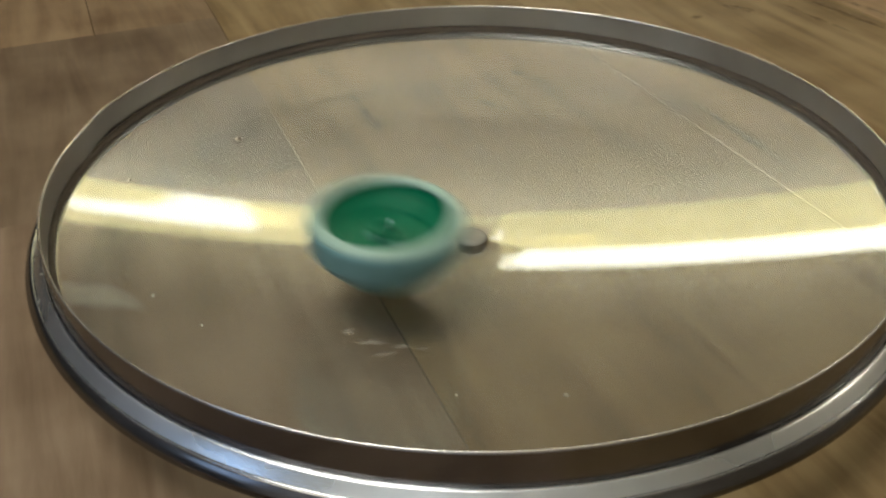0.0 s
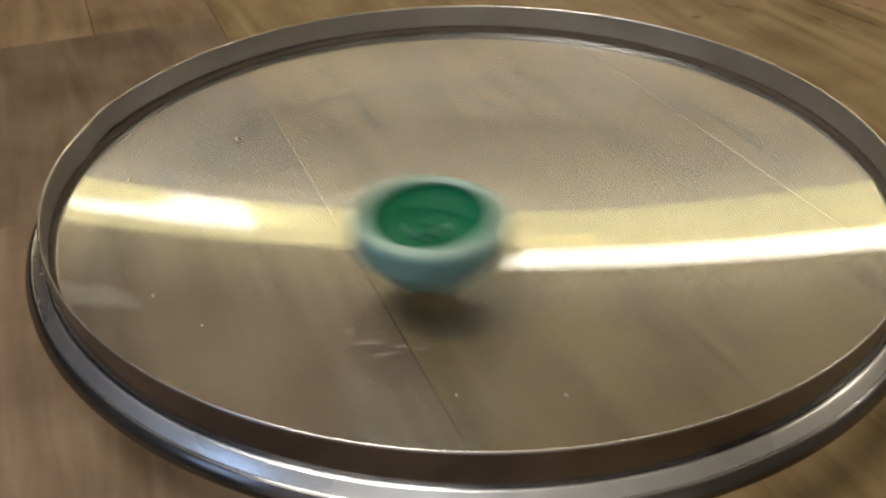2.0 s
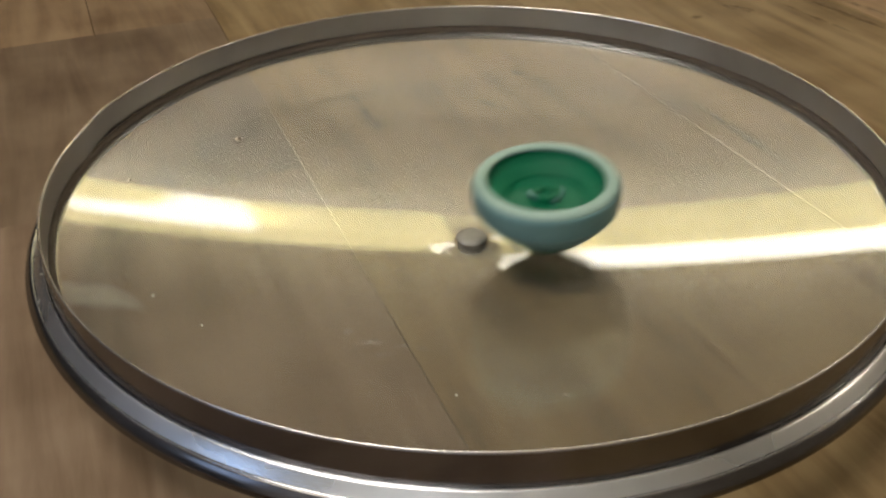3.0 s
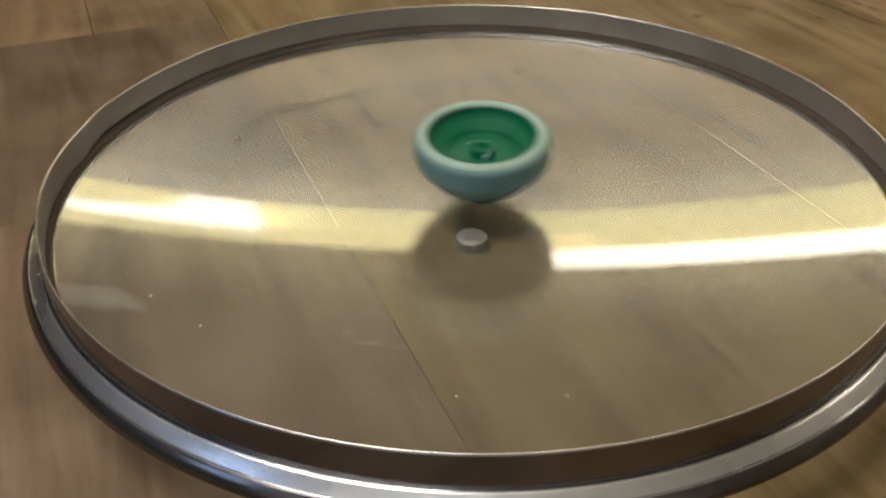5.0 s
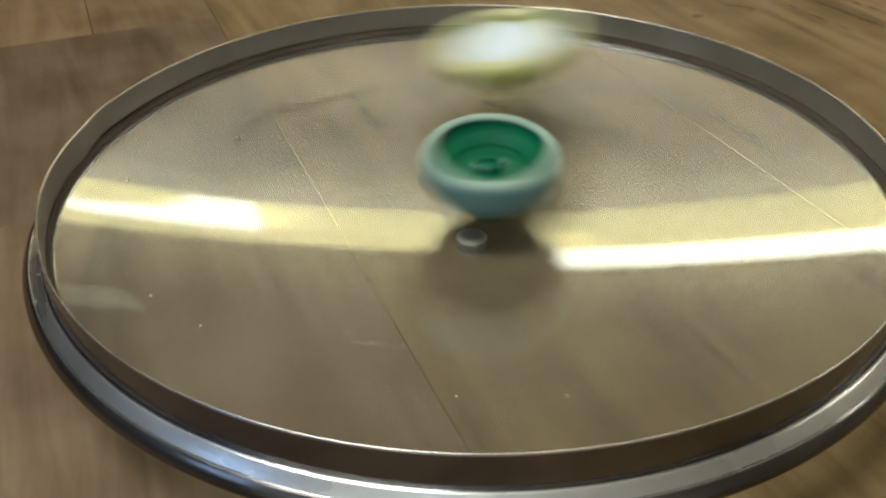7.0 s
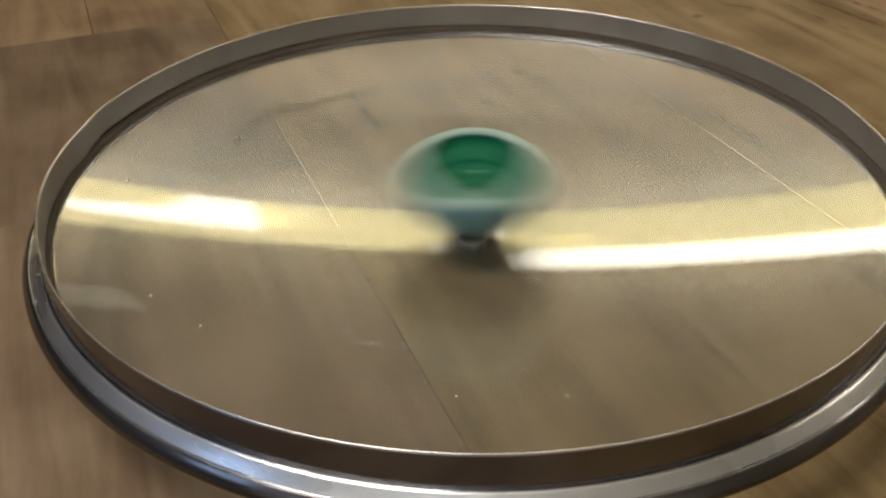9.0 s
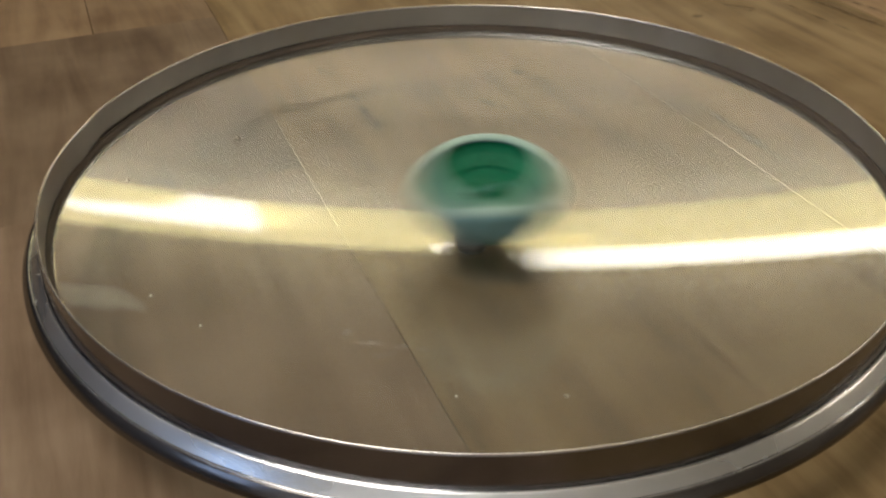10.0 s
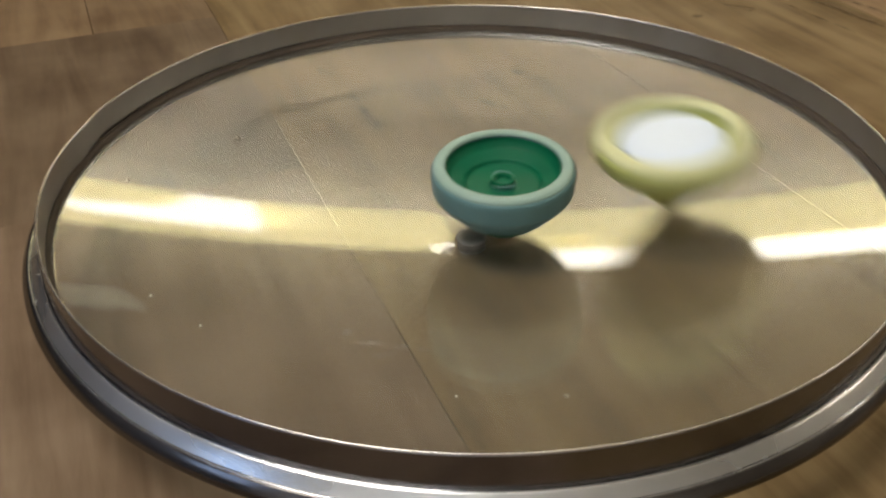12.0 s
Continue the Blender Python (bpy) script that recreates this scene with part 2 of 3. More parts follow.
def room():
    bm = box(bmesh.new(), X0 - 0.12, Y1, -0.05, X1 + 0.12, Y1 + 0.12, HIGH)
    tagged(part("wall_north", bm, PALE), "plain cream plastered wall behind the lamp", kind="structure")
    bm = box(bmesh.new(), X1, Y0, -0.05, X1 + 0.12, Y1, HIGH)
    tagged(part("wall_east", bm, PLASTER), "plain cream plastered wall", kind="structure")
    # two unseen windows, the south one added for fill: (name, wall, label of the wall, span along the wall, sill and
    # head)
    for name, wall, mat, (a0, a1), (z0, z1) in (("south_fill_window", "wall_south", PALE, (-0.68, 0.08), (0.75, 1.65)), ("window_2", "wall_west", DIMMING_WALL, (-1.66, -0.94), (0.55, 1.55))):
        south = wall == "wall_south"
        lo, hi = (X0 - 0.12, X1 + 0.12) if south else (Y0, Y1)

        def slab(bm, p0, q0, p1, q1, near, far, bevel=0.0):
            if south:
                return box(bm, p0, Y0 - far, q0, p1, Y0 - near, q1, bevel)
            return box(bm, X0 - far, p0, q0, X0 - near, p1, q1, bevel)
        bm = bmesh.new()
        for span in ((lo, -0.05, a0, HIGH), (a1, -0.05, hi, HIGH), (a0, -0.05, a1, z0), (a0, z1, a1, HIGH)):
            slab(bm, *span, 0.0, 0.12)
        tagged(part(wall, bm, mat), "plain cream plastered wall with a window opening" if south else "unseen blue-grey wall with a window opening, kept dark to dim the flange", kind="structure")
        w = tagged(new(name), "unseen white painted window in the plain wall", "window", kind="structure")
        bm = bmesh.new()
        for span in ((a0, z0, a0 + 0.05, z1), (a1 - 0.05, z0, a1, z1), (a0 + 0.05, z0, a1 - 0.05, z0 + 0.05), (a0 + 0.05, z1 - 0.05, a1 - 0.05, z1)):
            slab(bm, *span, 0.03, 0.08, 0.004)
        part("window_frame", bm, PAINT, w)
        part("pane", slab(bmesh.new(), a0 + 0.05, z0 + 0.05, a1 - 0.05, z1 - 0.05, 0.052, 0.058), GLASS, w)
    bm = box(bmesh.new(), X0 - 0.12, Y0 - 0.12, HIGH, X1 + 0.12, Y1 + 0.12, HIGH + 0.1)
    tagged(part("ceiling", bm, CEILING), "plain white painted ceiling", kind="structure")


def wainscot():
    bm = box(bmesh.new(), X0, Y1 - 0.03, -0.001, X1, Y1, 1.2, 0.004)
    tagged(part("wainscot", bm, PANEL), "dark brown wooden panelling on the wall", kind="structure")
    # made-up plate: gives the glass a faint pale wedge to mirror
    t = tagged(new("pale_reflected_plate"), "pale plate added on the dark panelling for a reflection in the glass", "socket")
    part("plate", box(bmesh.new(), -0.40, Y1 - 0.042, 0.84, -0.258, Y1 - 0.03, 0.925, 0.004), PAINT, t)


def fill_housing():
    # unseen housing, added only to go with the overhead fill
    t = tagged(new("fill_housing"), "unseen white housing added for the overhead fill light", "lamp")
    t.location = (-0.72, -0.42, HIGH)
    bm = bmesh.new()
    box(bm, -0.6, -0.29, -0.07, 0.6, 0.29, 0.0, 0.006)
    part("housing", bm, PAINT, t)


def wall_light():
    """A lamp with a yellow diffuser and two bare tubes."""
    t = tagged(new("wall_light"), "wide wall lamp with yellow diffuser and white tubes", "lamp")
    t.location = (0.0, Y1, -0.03)
    part("back_plate", box(bmesh.new(), -0.72, -0.03, 1.25, 0.72, 0.0, 1.40, 0.004), PAINT, t)
    part("diffuser", box(bmesh.new(), -0.72, -0.17, 1.25, 0.72, -0.03, 1.40, 0.012), YELLOW_GLOW, t, "glowing yellow diffuser")
    part("tube", box(bmesh.new(), 0.013, -0.17, 1.105, 0.74, -0.10, 1.168, 0.012), WHITE_GLOW, t, "glowing white tube")
    part("lower_diffuser", box(bmesh.new(), 0.045, -0.168, 1.172, 0.72, -0.10, 1.247, 0.003), YELLOW_GLOW, t, "glowing yellow strip")
    # the bare lamp before the diffuser widens to one end
    shape = [(-0.30, 1.232), (-0.20, 1.238), (-0.140, 1.228), (-0.080, 1.222), (-0.052, 1.372), (-0.064, 1.378), (-0.080, 1.325), (-0.098, 1.290), (-0.144, 1.262), (-0.20, 1.254), (-0.30, 1.246)]
    bm = bmesh.new()
    front = bm.faces.new([bm.verts.new((x, -0.185, z)) for x, z in shape])
    made = bmesh.ops.extrude_face_region(bm, geom=[front])
    bmesh.ops.translate(bm, verts=[v for v in made["geom"] if isinstance(v, bmesh.types.BMVert)], vec=(0, 0.012, 0))
    part("tube", bm, WHITE_GLOW, t, "short glowing white tube")
    # added strip, hidden behind the diffuser's lip, to brighten the wall above
    part("hidden_uplight", box(bmesh.new(), -0.45, -0.125, 1.402, 0.08, -0.085, 1.424, 0.006), HIDDEN_UPLIGHT, t, "hidden glowing strip added to brighten the wall above")


def bulb_light():
    """A bare bulb in a holder on the east wall."""
    t = tagged(new("bulb_light"), "small white wall lamp with a bright bare bulb", "lamp")
    t.location = (X1, 0.2, 1.08)
    plate = lathe(rounded([(0.0, 0.0), (0.045, 0.0), (0.045, 0.010), (0.022, 0.016), (0.022, 0.05), (0.0, 0.05)], 0.003), 48)
    bulb = lathe([(0.0, 0.048), (0.014, 0.05), (0.018, 0.065), (0.036, 0.095), (0.040, 0.115), (0.034, 0.138), (0.018, 0.150), (0.0, 0.153)], 48)
    for bm in (plate, bulb):
        bmesh.ops.rotate(bm, verts=bm.verts, matrix=Matrix.Rotation(radians(-90), 3, "Y"))
    part("holder", plate, PAINT, t, smooth=True)
    part("bulb", bulb, BULB_GLOW, t, "glowing white glass bulb", smooth=True)


# ---- floor ----
ALONG = Vector((0.4087, -0.9132, 0)).normalized()
ACROSS = Vector((-ALONG.y, ALONG.x, 0))
TURN = math.degrees(math.atan2(-ALONG.x, ALONG.y))
TONES = (WOOD_LIGHT, WOOD_MID, WOOD_DARK, WOOD_AMBER_DIM, WOOD_DEEP, WOOD_ROSE)


def strips():
    """(u0, u1, v0, v1, tone): parquet strips across u, along v."""
    rng = random.Random(4)
    out = []
    seam, end = -0.0438, -0.302
    def course(u0, u1, cuts, v0, v1, tone=None):
        ends = [v0] + [c for c in cuts if v0 + 0.05 < c < v1 - 0.05] + [v1]
        for a, b in zip(ends, ends[1:]):
            out.append((u0, u1, a, b, rng.choices((0, 1, 2), (3, 5, 2))[0] if tone is None else tone))
    def cuts(first):
        return [first + k * 1.2 for k in range(-4, 5)]
    far = 2.7
    u = seam
    k = 0
    while u < far:
        w = 0.1875
        first = (-0.156, 0.52, -0.6, 0.2, -0.35)[k % 5]
        course(u, u + w, cuts(first), -far, far, 3 if k < 2 else None)
        u += w
        k += 1
    u, k = seam, 0
    while u > -far:
        w = 0.2
        first = end + (0.212, 0.41, 0.25, 0.62)[k % 4]
        if k < 1:
            out.append((u - w, u, end, first, 4))
            course(u - w, u, [first + 0.8], first, far, 5)
        else:
            course(u - w, u, cuts(first), end, far, None)
        u -= w
        k += 1
    u, k = seam, 0
    while u > -far:
        w = 0.0735
        course(u - w, u, cuts(end - 0.2 - 0.11 * (k % 3)), -far, end, 2 if k < 3 else None)
        u -= w
        k += 1
    return out


def plank_mesh(name, w, l, mat):
    bm = box(bmesh.new(), -w / 2 + 0.0003, -l / 2 + 0.00003, -0.012, w / 2 - 0.0003, l / 2 - 0.00003, 0.0)
    return mesh_of(name, bm, mat)


def floor():
    bm = box(bmesh.new(), X0, Y0, -0.06, X1, Y1, -0.0003)
    base = tagged(part("floor", bm, JOINT), "oiled strip parquet floor in mixed brown wood tones", "floor", kind="structure")
    meshes = {}
    verts, faces, tones = [], [], []
    for u0, u1, v0, v1, tone in strips():
        mid = ACROSS * (u0 + u1) / 2 + ALONG * (v0 + v1) / 2
        if not (X0 - 0.3 < mid.x < X1 + 0.3 and Y0 - 0.3 < mid.y < Y1 + 0.3):
            continue
        m = Matrix.Translation(mid) @ pose(0, 0, 0, 0, 0, TURN)
        w, l = u1 - u0, v1 - v0
        if mid.length < 1.0:
            key = (round(w, 4), round(l, 3), tone)
            if key not in meshes:
                meshes[key] = plank_mesh("plank", w, l, TONES[tone])
            ob = new("plank", meshes[key])
            ob.matrix_basis = m
            ob.parent = base
        else:
            n = len(verts)
            for x, y, z in ((-1, -1, -0.0012), (1, -1, -0.0012), (1, 1, -0.0012), (-1, 1, -0.0012)):
                verts.append(m @ Vector((x * (w / 2 - 0.0004), y * (l / 2 - 0.0004), z + 0.0012)))
            faces.append((n, n + 1, n + 2, n + 3))
            tones.append(tone)
    me = bpy.data.meshes.new("outer_planks")
    me.from_pydata(verts, [], faces)
    for mat in TONES:
        me.materials.append(mat)
    me.polygons.foreach_set("material_index", tones)
    bm = bmesh.new()
    bm.from_mesh(me)
    for point, out in (((X0, 0, 0), (-1, 0, 0)), ((X1, 0, 0), (1, 0, 0)), ((0, Y0, 0), (0, -1, 0)), ((0, Y1, 0), (0, 1, 0))):
        bmesh.ops.bisect_plane(bm, geom=bm.verts[:] + bm.edges[:] + bm.faces[:], plane_co=point, plane_no=out, clear_outer=True)
    bm.to_mesh(me)
    bm.free()
    ob = new("outer_planks", me)
    ob.parent = base
    tagged(ob, kind="stuff")
    stains(base)


# ---- glass lid, upside down on the floor ----
BOWL = 0.392          # radius of the glass bowl
BASE = 0.004          # height of the glass over the floor at its middle
RIM = 0.045


def glass_height(r):
    """Height of the glass at a radius."""
    return BASE + BOWL - math.sqrt(BOWL * BOWL - r * r)


def oval(a):
    """The lid is not quite round."""
    return 0.0002 - 0.0003 * math.sin(2 * a)


def dent(a):
    """The rim is slightly bent at one side."""
    d = (a - math.radians(168) + math.pi) % (2 * math.pi) - math.pi
    return oval(a) + 0.0006 * math.exp(-(d / 0.06) ** 2) - 0.0005 * math.exp(-((d - 0.15) / 0.08) ** 2)


def lip(r):
    """The glass dips a little towards the knob hole."""
    return -0.0006 * math.exp(-(r / 0.0112) ** 2)


def under(r):
    """Thickness of the glass; it is thickened round the knob hole."""
    return 0.0014 + 0.0024 * math.exp(-((r - 0.0058) / 0.0025) ** 2)


def pot_lid():
    t = tagged(new("pot_lid"), "upturned round glass pot lid with a stainless steel rim", "pot lid")
    hole = 0.0066
    radii = [hole + 0.0005 * k for k in range(38)] + [0.026 + (0.1486 - 0.026) * k / 60 for k in range(61)]
    prof = [(r, glass_height(r) + lip(r)) for r in radii] + [(r, glass_height(r) - under(r)) for r in reversed(radii)]
    part("glass_bowl", lathe(prof, 160, closed=True, wobble=lambda a: 0), GLASS, t, "clear slightly dusty glass", smooth=True)
    screw = rounded([(0.0, BASE + 0.0024), (0.0040, BASE + 0.0022), (0.0056, BASE + 0.0017), (0.0062, BASE + 0.0009), (0.0055, BASE + 0.0001), (0.0055, 0.0005), (0.0, 0.0005)], 0.0004, 3)
    part("screw_head", lathe(screw, 64), FROSTED, t, "dull grey screw head in the knob hole", smooth=True)
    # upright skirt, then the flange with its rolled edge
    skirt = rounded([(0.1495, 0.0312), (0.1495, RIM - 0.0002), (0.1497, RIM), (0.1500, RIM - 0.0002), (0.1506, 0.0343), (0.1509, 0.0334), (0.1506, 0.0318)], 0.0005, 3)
    part("skirt", lathe(skirt, 192, closed=True, wobble=dent), SHADED_STEEL, t, "steel skirt, darkened for the shade on it", smooth=True)
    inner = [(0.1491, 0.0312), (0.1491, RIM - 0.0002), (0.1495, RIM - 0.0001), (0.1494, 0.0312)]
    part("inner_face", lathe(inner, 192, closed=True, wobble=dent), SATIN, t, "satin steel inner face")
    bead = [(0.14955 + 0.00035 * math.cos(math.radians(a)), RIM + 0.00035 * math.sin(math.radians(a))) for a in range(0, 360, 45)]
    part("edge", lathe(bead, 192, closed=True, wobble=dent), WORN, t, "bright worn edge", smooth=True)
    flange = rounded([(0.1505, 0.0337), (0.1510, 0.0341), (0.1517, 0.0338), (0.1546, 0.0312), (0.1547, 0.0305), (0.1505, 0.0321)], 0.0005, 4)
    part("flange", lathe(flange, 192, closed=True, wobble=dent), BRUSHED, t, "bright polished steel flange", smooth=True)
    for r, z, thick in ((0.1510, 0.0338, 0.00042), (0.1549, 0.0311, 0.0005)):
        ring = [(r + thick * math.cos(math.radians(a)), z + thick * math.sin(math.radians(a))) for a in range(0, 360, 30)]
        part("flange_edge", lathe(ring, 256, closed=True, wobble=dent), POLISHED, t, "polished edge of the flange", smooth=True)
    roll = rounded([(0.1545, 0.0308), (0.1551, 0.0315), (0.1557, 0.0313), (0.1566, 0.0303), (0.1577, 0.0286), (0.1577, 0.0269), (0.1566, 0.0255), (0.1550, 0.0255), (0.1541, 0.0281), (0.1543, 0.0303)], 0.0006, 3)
    part("rolled_edge", lathe(roll, 192, closed=True, wobble=dent), SHADED_ROLL, t, "rolled outer edge, darkened for the shade on it", smooth=True)
    seal = rounded([(0.1474, glass_height(0.1474) - 0.0004), (0.1476, glass_height(0.1476) + 0.0004), (0.1486, glass_height(0.1486) + 0.0008), (0.1491, 0.0354), (0.1491, 0.0300), (0.1476, 0.0300)], 0.0003, 2)
    part("seal", lathe(seal, 160, closed=True), SEAL, t, "dark seal between glass and steel", smooth=True)
    scuffs(t)


def blob(bm, x, y, long, wide, turn, height, seed, around=14):
    """A flat ragged patch; height(x, y) gives its ground."""
    rng = random.Random(seed)
    c, sn = math.cos(math.radians(turn)), math.sin(math.radians(turn))
    ring = []
    for i in range(around):
        a = 2 * math.pi * i / around
        k = rng.uniform(0.6, 1.0)
        u, v = long / 2 * k * math.cos(a), wide / 2 * k * math.sin(a)
        px, py = x + u * c - v * sn, y + u * sn + v * c
        ring.append(bm.verts.new((px, py, height(px, py))))
    mid = bm.verts.new((x, y, height(x, y)))
    for i in range(around):
        bm.faces.new((mid, ring[i], ring[(i + 1) % around]))


def scuffs(lid):
    """Pale scratches on the glass."""
    def up(x, y):
        return glass_height(math.hypot(x, y)) + 0.00025
    for k, (x, y, long, wide, turn) in enumerate([(-0.0401, -0.0672, 0.005, 0.0045, 70), (-0.0345, -0.0732, 0.008, 0.0036, 6), (-0.0300, -0.0722, 0.008, 0.0042, -8), (-0.0224, -0.0736, 0.0075, 0.0026, 14),
                                                  (-0.0149, -0.0747, 0.0055, 0.0024, 0), (-0.0266, -0.0790, 0.009, 0.0034, 20)]):
        bm = bmesh.new()
        blob(bm, x, y, long, wide, turn, up, k)
        part("scuff", bm, SCUFF, lid, "pale dry scratch on the glass")


def stains(base):
    """Dark marks in the parquet."""
    def up(x, y):
        return 0.0006
    for k, (x, y, long, wide, turn) in enumerate([(-0.0812, 0.1695, 0.016, 0.008, -50), (-0.050, 0.112, 0.040, 0.006, -63), (-0.060, 0.135, 0.03, 0.003, -60), (0.029, 0.166, 0.032, 0.009, -42), (0.0096, 0.1304, 0.022, 0.006, -35), (0.232, 0.262, 0.075, 0.006, -60), (0.247, 0.276, 0.06, 0.005, -58),
                                                  (0.212, 0.255, 0.07, 0.004, -62), (0.1393, 0.2571, 0.012, 0.008, 30), (0.1689, 0.2722, 0.026, 0.010, -30), (0.130, 0.095, 0.10, 0.005, -66)]):
        bm = bmesh.new()
        blob(bm, x, y, long, wide, turn, up, 20 + k)
        part("stain", bm, STAIN, base, "dark mark in the wood")


def crumbs():
    rng = random.Random(8)
    for x, y, size, mat, label in [(0.0274, -0.1029, 0.0009, CRUMB, "tiny dark crumb lying on the glass"), (-0.1007, 0.0508, 0.0018, CRUMB, "small dark crumb lying on the glass"),
                                   (-0.0299, -0.0964, 0.0006, CRUMB, "tiny dark crumb lying on the glass"), (-0.0961, 0.0146, 0.0006, CRUMB, "tiny dark crumb lying on the glass"),
                                   (-0.1321, 0.0047, 0.0008, CRUMB, "tiny dark crumb lying on the glass"), (-0.1035, -0.0634, 0.0006, GRIT, "tiny pale grain lying on the glass"),
                                   (-0.0040, -0.1020, 0.0005, GRIT, "tiny pale grain lying on the glass"), (-0.0848, -0.0750, 0.0005, GRIT, "tiny pale grain lying on the glass")]:
        bm = bmesh.new()
        bmesh.ops.create_icosphere(bm, subdivisions=1, radius=size)
        for v in bm.verts:
            v.co *= rng.uniform(0.7, 1.15)
            v.co.z *= 0.6
        ob = part("crumb", bm, mat)
        ob.location = (x, y, glass_height(math.hypot(x, y)) + size * 0.45)
        tagged(ob, label, "crumb", "crumbs on the glass")


def launcher():
    """The dark holder that carries the lime top to the bowl; origin at its socket."""
    t = tagged(new("launcher"), "dark plastic launcher with a ribbed grip", "launcher")
    part("socket", lathe(rounded([(0.0, 0.0), (0.0170, 0.0), (0.0182, 0.0020), (0.0178, 0.0090), (0.0120, 0.0120), (0.0, 0.0122)], 0.001), 64), NAVY, t, smooth=True)
    grip = [(0.0, 0.0118), (0.0105, 0.0119)]
    for k in range(7):
        grip += [(0.0112, 0.014 + k * 0.006), (0.0122, 0.016 + k * 0.006), (0.0112, 0.018 + k * 0.006)]
    part("grip", lathe(rounded(grip + [(0.0100, 0.060), (0.0, 0.062)], 0.0008, 2), 48), NAVY, t, smooth=True)
    return t


# ---- spinning tops ----
def spinning_top(outer, face, inner, under, tip_mat, size, label, sides, taper, cap=None, mouth=0.0):
    """Origin at the tip, axis along z; size: the ring's radius; mouth: how much wider the bowl opens."""
    k = size / 0.026
    t = tagged(new("spinning_top"), label, "spinning top")
    def turned(pts, radius=0.0006, steps=3, closed=False):
        return lathe([(r * k, z * k) for r, z in rounded(pts, radius, steps)], 72, closed)
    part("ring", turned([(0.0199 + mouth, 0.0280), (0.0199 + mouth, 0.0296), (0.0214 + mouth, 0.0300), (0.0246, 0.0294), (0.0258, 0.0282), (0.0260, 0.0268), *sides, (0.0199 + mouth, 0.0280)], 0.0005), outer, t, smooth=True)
    # light from above is put into this face's lighter colour
    part("top_band", turned([(0.0196 + mouth, 0.0293), (0.0199 + mouth, 0.0302), (0.0214 + mouth, 0.0305), (0.0243, 0.0302), (0.0251, 0.0294), (0.0252, 0.0288)], 0.0005), face, t, "upper face of the ring, lighter colour for the light on it", smooth=True)
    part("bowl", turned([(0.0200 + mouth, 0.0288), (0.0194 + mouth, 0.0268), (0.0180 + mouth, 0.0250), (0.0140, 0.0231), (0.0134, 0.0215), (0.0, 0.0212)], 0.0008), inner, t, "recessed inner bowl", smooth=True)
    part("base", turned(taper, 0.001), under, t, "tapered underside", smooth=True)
    part("tip", turned([(0.0030, 0.0030), (0.0026, 0.0008), (0.0010, 0.0), (0.0, 0.0)], 0.0006), tip_mat, t, "worn round tip", smooth=True)
    if cap is None:
        part("hub", turned([(0.0, 0.0222), (0.0026, 0.0222), (0.0030, 0.0240), (0.0042, 0.0240), (0.0048, 0.0212)], 0.0004), inner, t, "hollow hub", smooth=True)
        for s in (-1, 1):
            bm = box(bmesh.new(), s * 0.0052 * k - 0.0009 * k, -0.0016 * k, 0.0212 * k, s * 0.0052 * k + 0.0009 * k, 0.0016 * k, 0.0234 * k, 0.0003)
            part("prong", bm, outer, t, "pale launcher prong")
    else:
        part("cap", turned([(0.0178, 0.0245), (0.0174, 0.0274), (0.0165, 0.0281), (0.0110, 0.0285), (0.0, 0.0286)], 0.0006), cap, t, "smooth white cap", smooth=True)
    return t


room()
wainscot()
fill_housing()
wall_light()
bulb_light()
floor()
pot_lid()
crumbs()
holder = launcher()
green_top = spinning_top(SHADED_MINT, MINT, GREEN, GREEN_DEEP, NAVY, 0.0272, "green plastic spinning top with a pale mint rubber ring",
                         [(0.0257, 0.0205), (0.0236, 0.0174), (0.0186, 0.0118), (0.0180, 0.0150)],
                         [(0.0188, 0.0122), (0.0165, 0.0096), (0.0135, 0.0080), (0.0102, 0.0068), (0.0094, 0.0044), (0.0076, 0.0024), (0.0028, 0.0018)], mouth=0.0011)
lime_top = spinning_top(LIME, LIT_LIME, LIME, OLIVE, NAVY, 0.0290, "lime yellow spinning top with a white cap",
                        [(0.0256, 0.0238), (0.0236, 0.0208), (0.0200, 0.0178), (0.0195, 0.0200)],
                        [(0.0204, 0.0182), (0.0135, 0.0126), (0.0075, 0.0105), (0.0066, 0.0080), (0.0058, 0.0040), (0.0028, 0.0022)], cap=WHITE)


# ---- what moves ----
def on_glass(x, y, spin, lean_x=0.45, lean_y=0.5, tip=0.0, nod=0.0):
    """A top's pose with its tip on the glass, leaning inwards with the bowl; tip, nod: degrees by which it falls aside and back."""
    over_x, over_y = -lean_x * x / BOWL, -lean_y * y / BOWL - 0.044
    return Matrix.Translation((x, y, glass_height(min(math.hypot(x, y), 0.14)) + 0.0003)) @ pose(0, 0, 0, math.degrees(-over_y) + nod, math.degrees(over_x) + tip, 0) @ pose(0, 0, 0, 0, 0, spin)


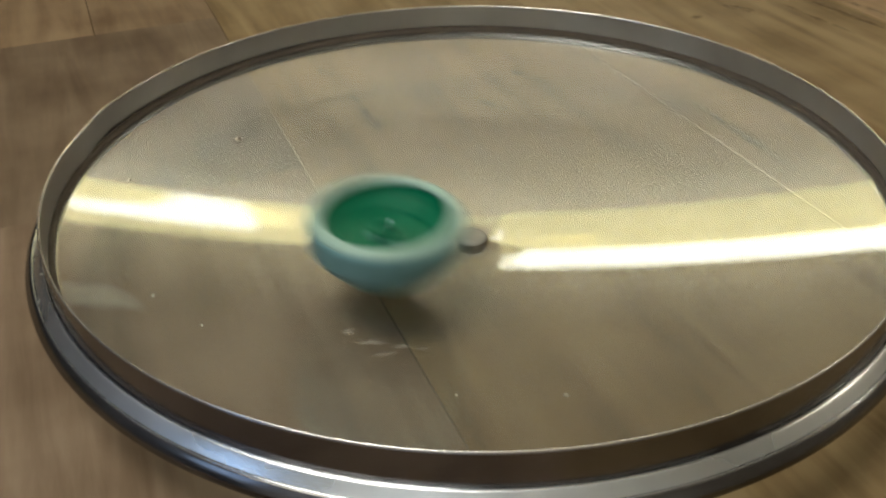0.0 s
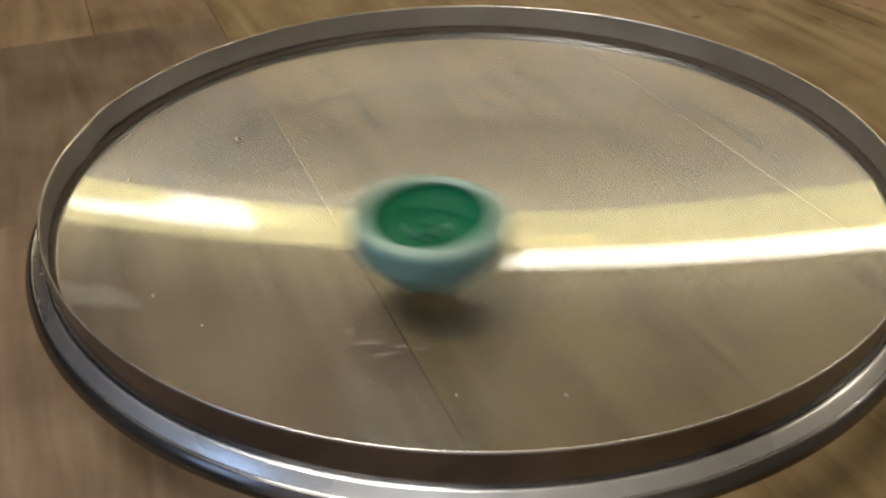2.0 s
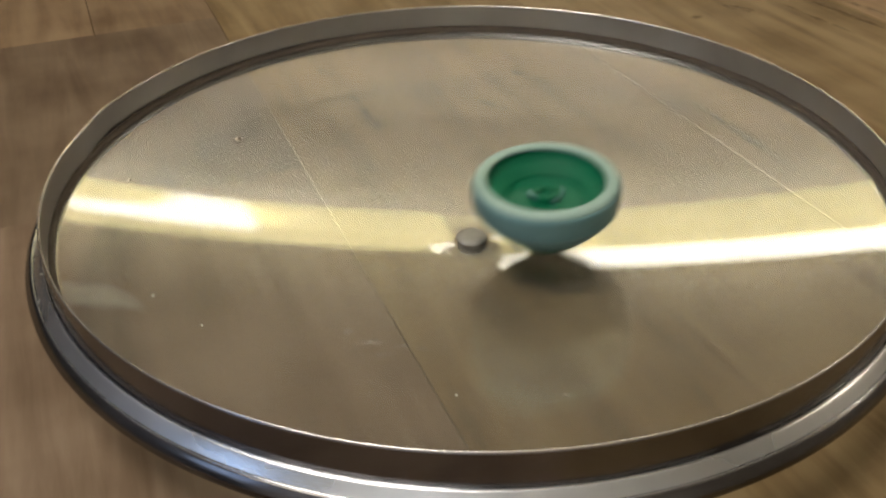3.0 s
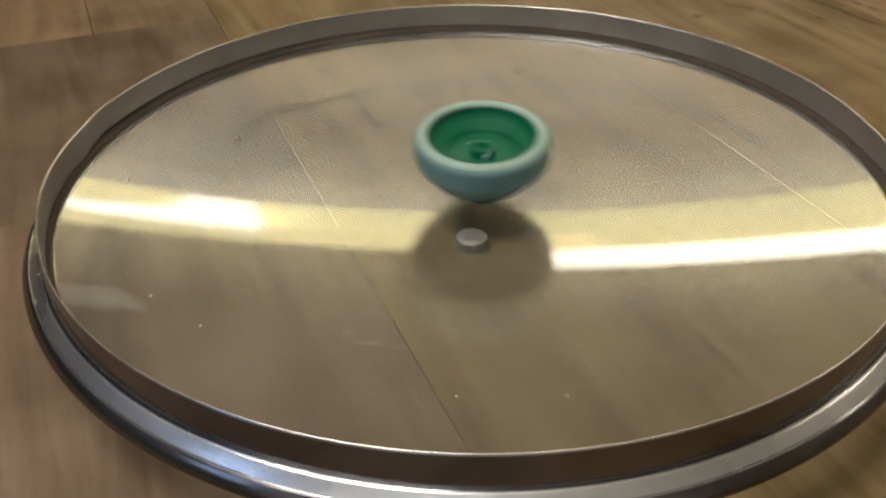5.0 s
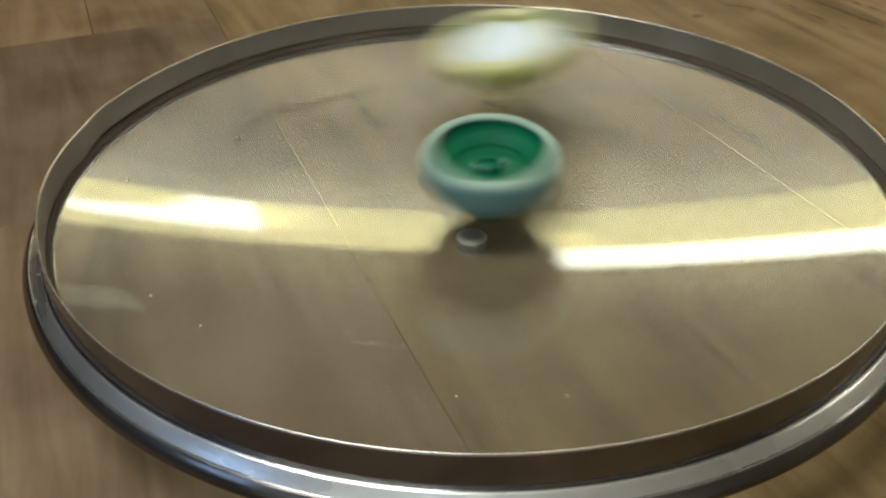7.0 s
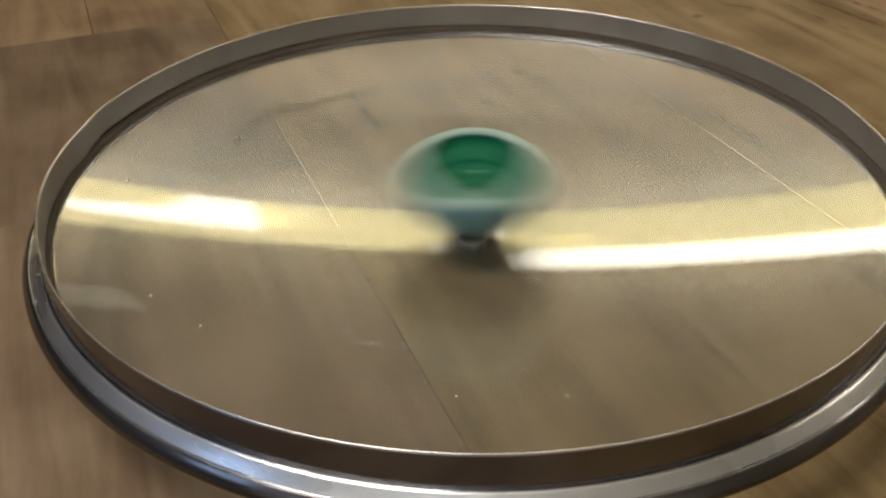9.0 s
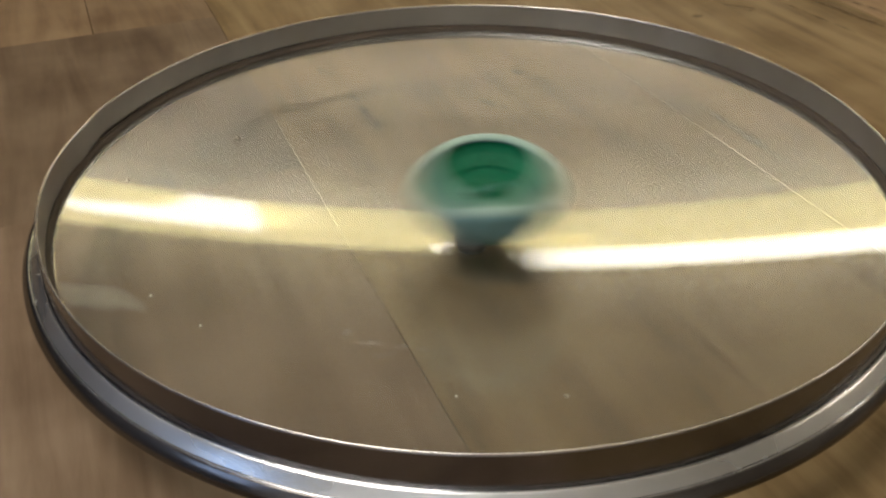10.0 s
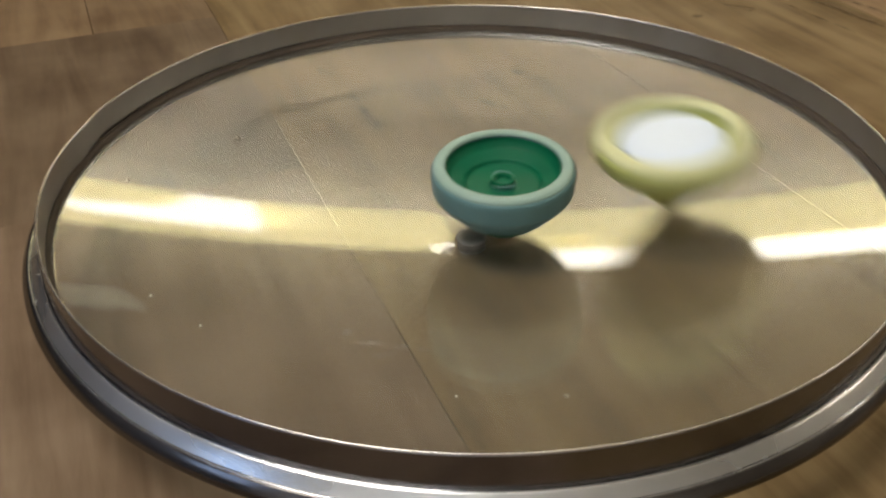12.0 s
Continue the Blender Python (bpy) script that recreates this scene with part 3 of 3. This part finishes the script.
def smooth_path(keys, t):
    """Catmull-Rom through (seconds, x mm, y mm)."""
    i = max(0, min(len(keys) - 2, sum(1 for k in keys if k[0] <= t) - 1))
    p = [keys[max(0, min(len(keys) - 1, j))] for j in (i - 1, i, i + 1, i + 2)]
    h = p[2][0] - p[1][0]
    s = (t - p[1][0]) / h
    out = []
    for c in (1, 2):
        m1 = (p[2][c] - p[0][c]) / max(p[2][0] - p[0][0], 1e-6) * h
        m2 = (p[3][c] - p[1][c]) / max(p[3][0] - p[1][0], 1e-6) * h
        out.append(((2 * s**3 - 3 * s**2 + 1) * p[1][c] + (s**3 - 2 * s**2 + s) * m1 + (3 * s**2 - 2 * s**3) * p[2][c] + (s**3 - s**2) * m2) / 1000)
    return out


def motions():
    first = [(0.0, -30, -36), (0.1, -5, -58), (0.2, 30, -64), (0.3, 59, -41), (0.4, 66, -2), (0.5, 50, 34), (0.6, 13, 54), (0.7, -28, 48), (0.8, -62, 22), (0.9, -69, -23), (1.0, -49, -65), (1.1, -5, -76), (1.2, 38, -63), (1.3, 65, -19), (1.4, 63, 27), (1.5, 36, 60), (1.6, -6, 70), (1.7, -42, 55), (1.8, -59, 23), (1.9, -47, -13), (2.0, -15, -34), (2.1, 16, -34), (2.2, 39, -11), (2.3, 43, 15), (2.4, 32, 36), (2.5, 10, 40), (2.6, -9, 31), (2.7, -17, 12), (2.8, -9, -7), (2.9, 12, -14), (3.0, 28, -7), (3.1, 35, 5), (3.2, 29, 19)]
    # three more turns round the bowl, with a shrinking radius
    turns = []
    for k in range(1, 16):
        t = 3.2 + k * 0.1
        a = math.radians(20) + 2 * math.pi * (t - 3.2) / 0.80
        r = 27 - 5 * (t - 3.2) / 1.6
        turns.append((t, 10 - 3 * (t - 3.2) / 1.6 + r * math.cos(a), 10 + r * math.sin(a)))
    second = [(4.8, 21, 8), (4.9, 15, 22), (5.0, 4, 29), (5.1, -9, 29), (5.2, -17, 16), (5.3, -14, 1), (5.4, 0, -9), (5.5, 15, -8), (5.6, 26, -1), (5.7, 30, 7), (5.8, 27, 17), (5.9, 19, 23), (6.0, 7, 24), (6.1, -7, 14), (6.2, -11, -4), (6.3, -5, -17), (6.4, 6, -21), (6.5, 15, -20), (6.6, 19, -18), (6.7, 22, -6), (6.8, 18, 4), (6.9, 11, 18), (7.0, 7, 18), (7.2, -14, 8)]
    middle = [(7.5, -6, 3), (7.8, 6, 1), (8.2, 8, 7), (8.5, 2, 8)]
    third = [(8.8, 1, 8), (8.9, 0, 7), (9.0, 1, 6), (9.1, 3, 4), (9.2, 11, 6), (9.3, 12, 9), (9.4, 10, 9), (9.5, 5, 7), (9.6, 4, 3), (9.7, 7, 2), (9.8, 11, 0), (9.9, 10, 0), (10.0, 6, 1), (10.1, 2, 2), (10.2, 1, 2), (10.3, 2, 2), (10.5, 3, 9), (10.8, 11, -5), (11.0, 14, 0), (11.1, 8, 4), (11.3, 3, 0), (11.4, 6, 3), (11.5, 4, 10), (11.6, -3, 15), (11.7, -6, 13), (11.8, -6, 7), (11.9, 7, 3), (12.0, 12, 5)]
    keys = first + turns + second + middle + third
    # how far it wobbles about its tip while it circles much faster
    sway = [(6.9, 0), (7.0, 14), (7.1, 22), (7.3, 14), (8.7, 14), (8.8, 24), (9.5, 26), (10.0, 25), (10.4, 18), (10.6, 16), (10.8, 20), (11.0, 9), (11.2, 26), (11.3, 24), (11.4, 0)]
    lean = [(10.7, 0), (11.0, 4), (11.2, 0)]
    rows, spin = [], 0.0
    for f in range(361):
        t = f / FPS
        x, y = smooth_path(keys, t)
        wide = float(np.interp(t, [k[0] for k in sway], [k[1] for k in sway], left=0.0, right=0.0))
        ph = f * 2 * math.pi / 3
        spin += 83.0 - wide
        rows.append((t, on_glass(x + 0.0001 * wide * math.sin(ph), y, spin, tip=wide * math.sin(ph) + float(np.interp(t, [k[0] for k in lean], [k[1] for k in lean])), nod=0.35 * wide * (math.cos(ph) - 0.6))))
    walk(green_top, rows)

    def resting(x, y, spin):
        return pose(x, y, 0.002, 0, 43, spin)
    aside = (-0.62, -0.12, 20)
    held = [(0.0, resting(*aside)), (5.9, resting(*aside)), (6.1, pose(-0.42, -0.10, 0.22, 0, 30, 10)), (6.3, pose(-0.15, -0.04, 0.21, 6, 14, 0)), (6.4, pose(-0.078, -0.043, 0.113, 4, -4, -20)), (6.5, pose(-0.076, -0.052, 0.089, 5, -4, -25)), (6.6, pose(-0.075, -0.049, 0.097, 5, -4, -20))]
    # the holder sits in the top's ring until the throw, then it is drawn away
    seat = pose(0, 0, 0.0325)
    walk(holder, [(t, m @ seat) for t, m in held] + [(6.6667, pose(-0.10, -0.10, 0.19, 5, 6, -20)), (6.8, pose(-0.22, -0.25, 0.34, 5, 20, -20)), (7.2, pose(-0.62, -0.45, 0.25, 0, 60, -10)),
                  (7.6, pose(-0.72, -0.50, 0.0184, 0, 90, 0)), (12.0, pose(-0.72, -0.50, 0.0184, 0, 90, 0))])
    thrown = [(6.7, -82, 40), (6.8, -46, 74), (6.9, 17, 97), (7.0, 18, 98), (7.2, 19, 98)]
    rows = held[:]
    for f in range(201, 217):
        t = f / FPS
        x, y = smooth_path(thrown, t)
        # it shakes fast before it leaves
        shake = 0.034 * max(0.0, min(1.0, (t - 6.9) * 10)) * math.sin(f * 2 * math.pi / 3)
        rows.append((t, on_glass(x + shake, y, (f - 201) * 78.0 - 20, 0.1, 0.3, -9)))
    # it leaves the bowl over the rim and lies on the floor until it is thrown in again
    rows += [(7.3, pose(0.09, 0.24, 0.14, 10, 20, 1200)), (7.4, pose(0.22, 0.46, 0.10, 20, 40, 1240)), (7.6, pose(0.36, 0.70, 0.002, 0, 43, 1280)),
             (8.0, pose(0.40, 0.76, 0.002, 0, 43, 1300)), (10.6, pose(0.40, 0.76, 0.002, 0, 43, 1300)), (10.8, pose(0.40, 0.40, 0.5, 0, 40, 1260)),
             (11.1, pose(-0.20, -0.45, 0.5, 0, 20, 1220)), (11.3, pose(-0.22, -0.33, 0.30, -10, 10, 1190)), (11.3667, pose(-0.06, -0.13, 0.10, -10, 4, 1150))]
    thrown = [(11.4, -49, -61), (11.5, -70, -14), (11.6, -60, 37), (11.7, -28, 65), (11.8, 16, 72), (11.9, 55, 49), (12.0, 77, 12)]
    for f in range(342, 361):
        t = f / FPS
        x, y = smooth_path(thrown, t)
        rows.append((t, on_glass(x, y, 1150 + (f - 342) * 83.0, 0.5, 0.4)))
    walk(lime_top, rows)


motions()
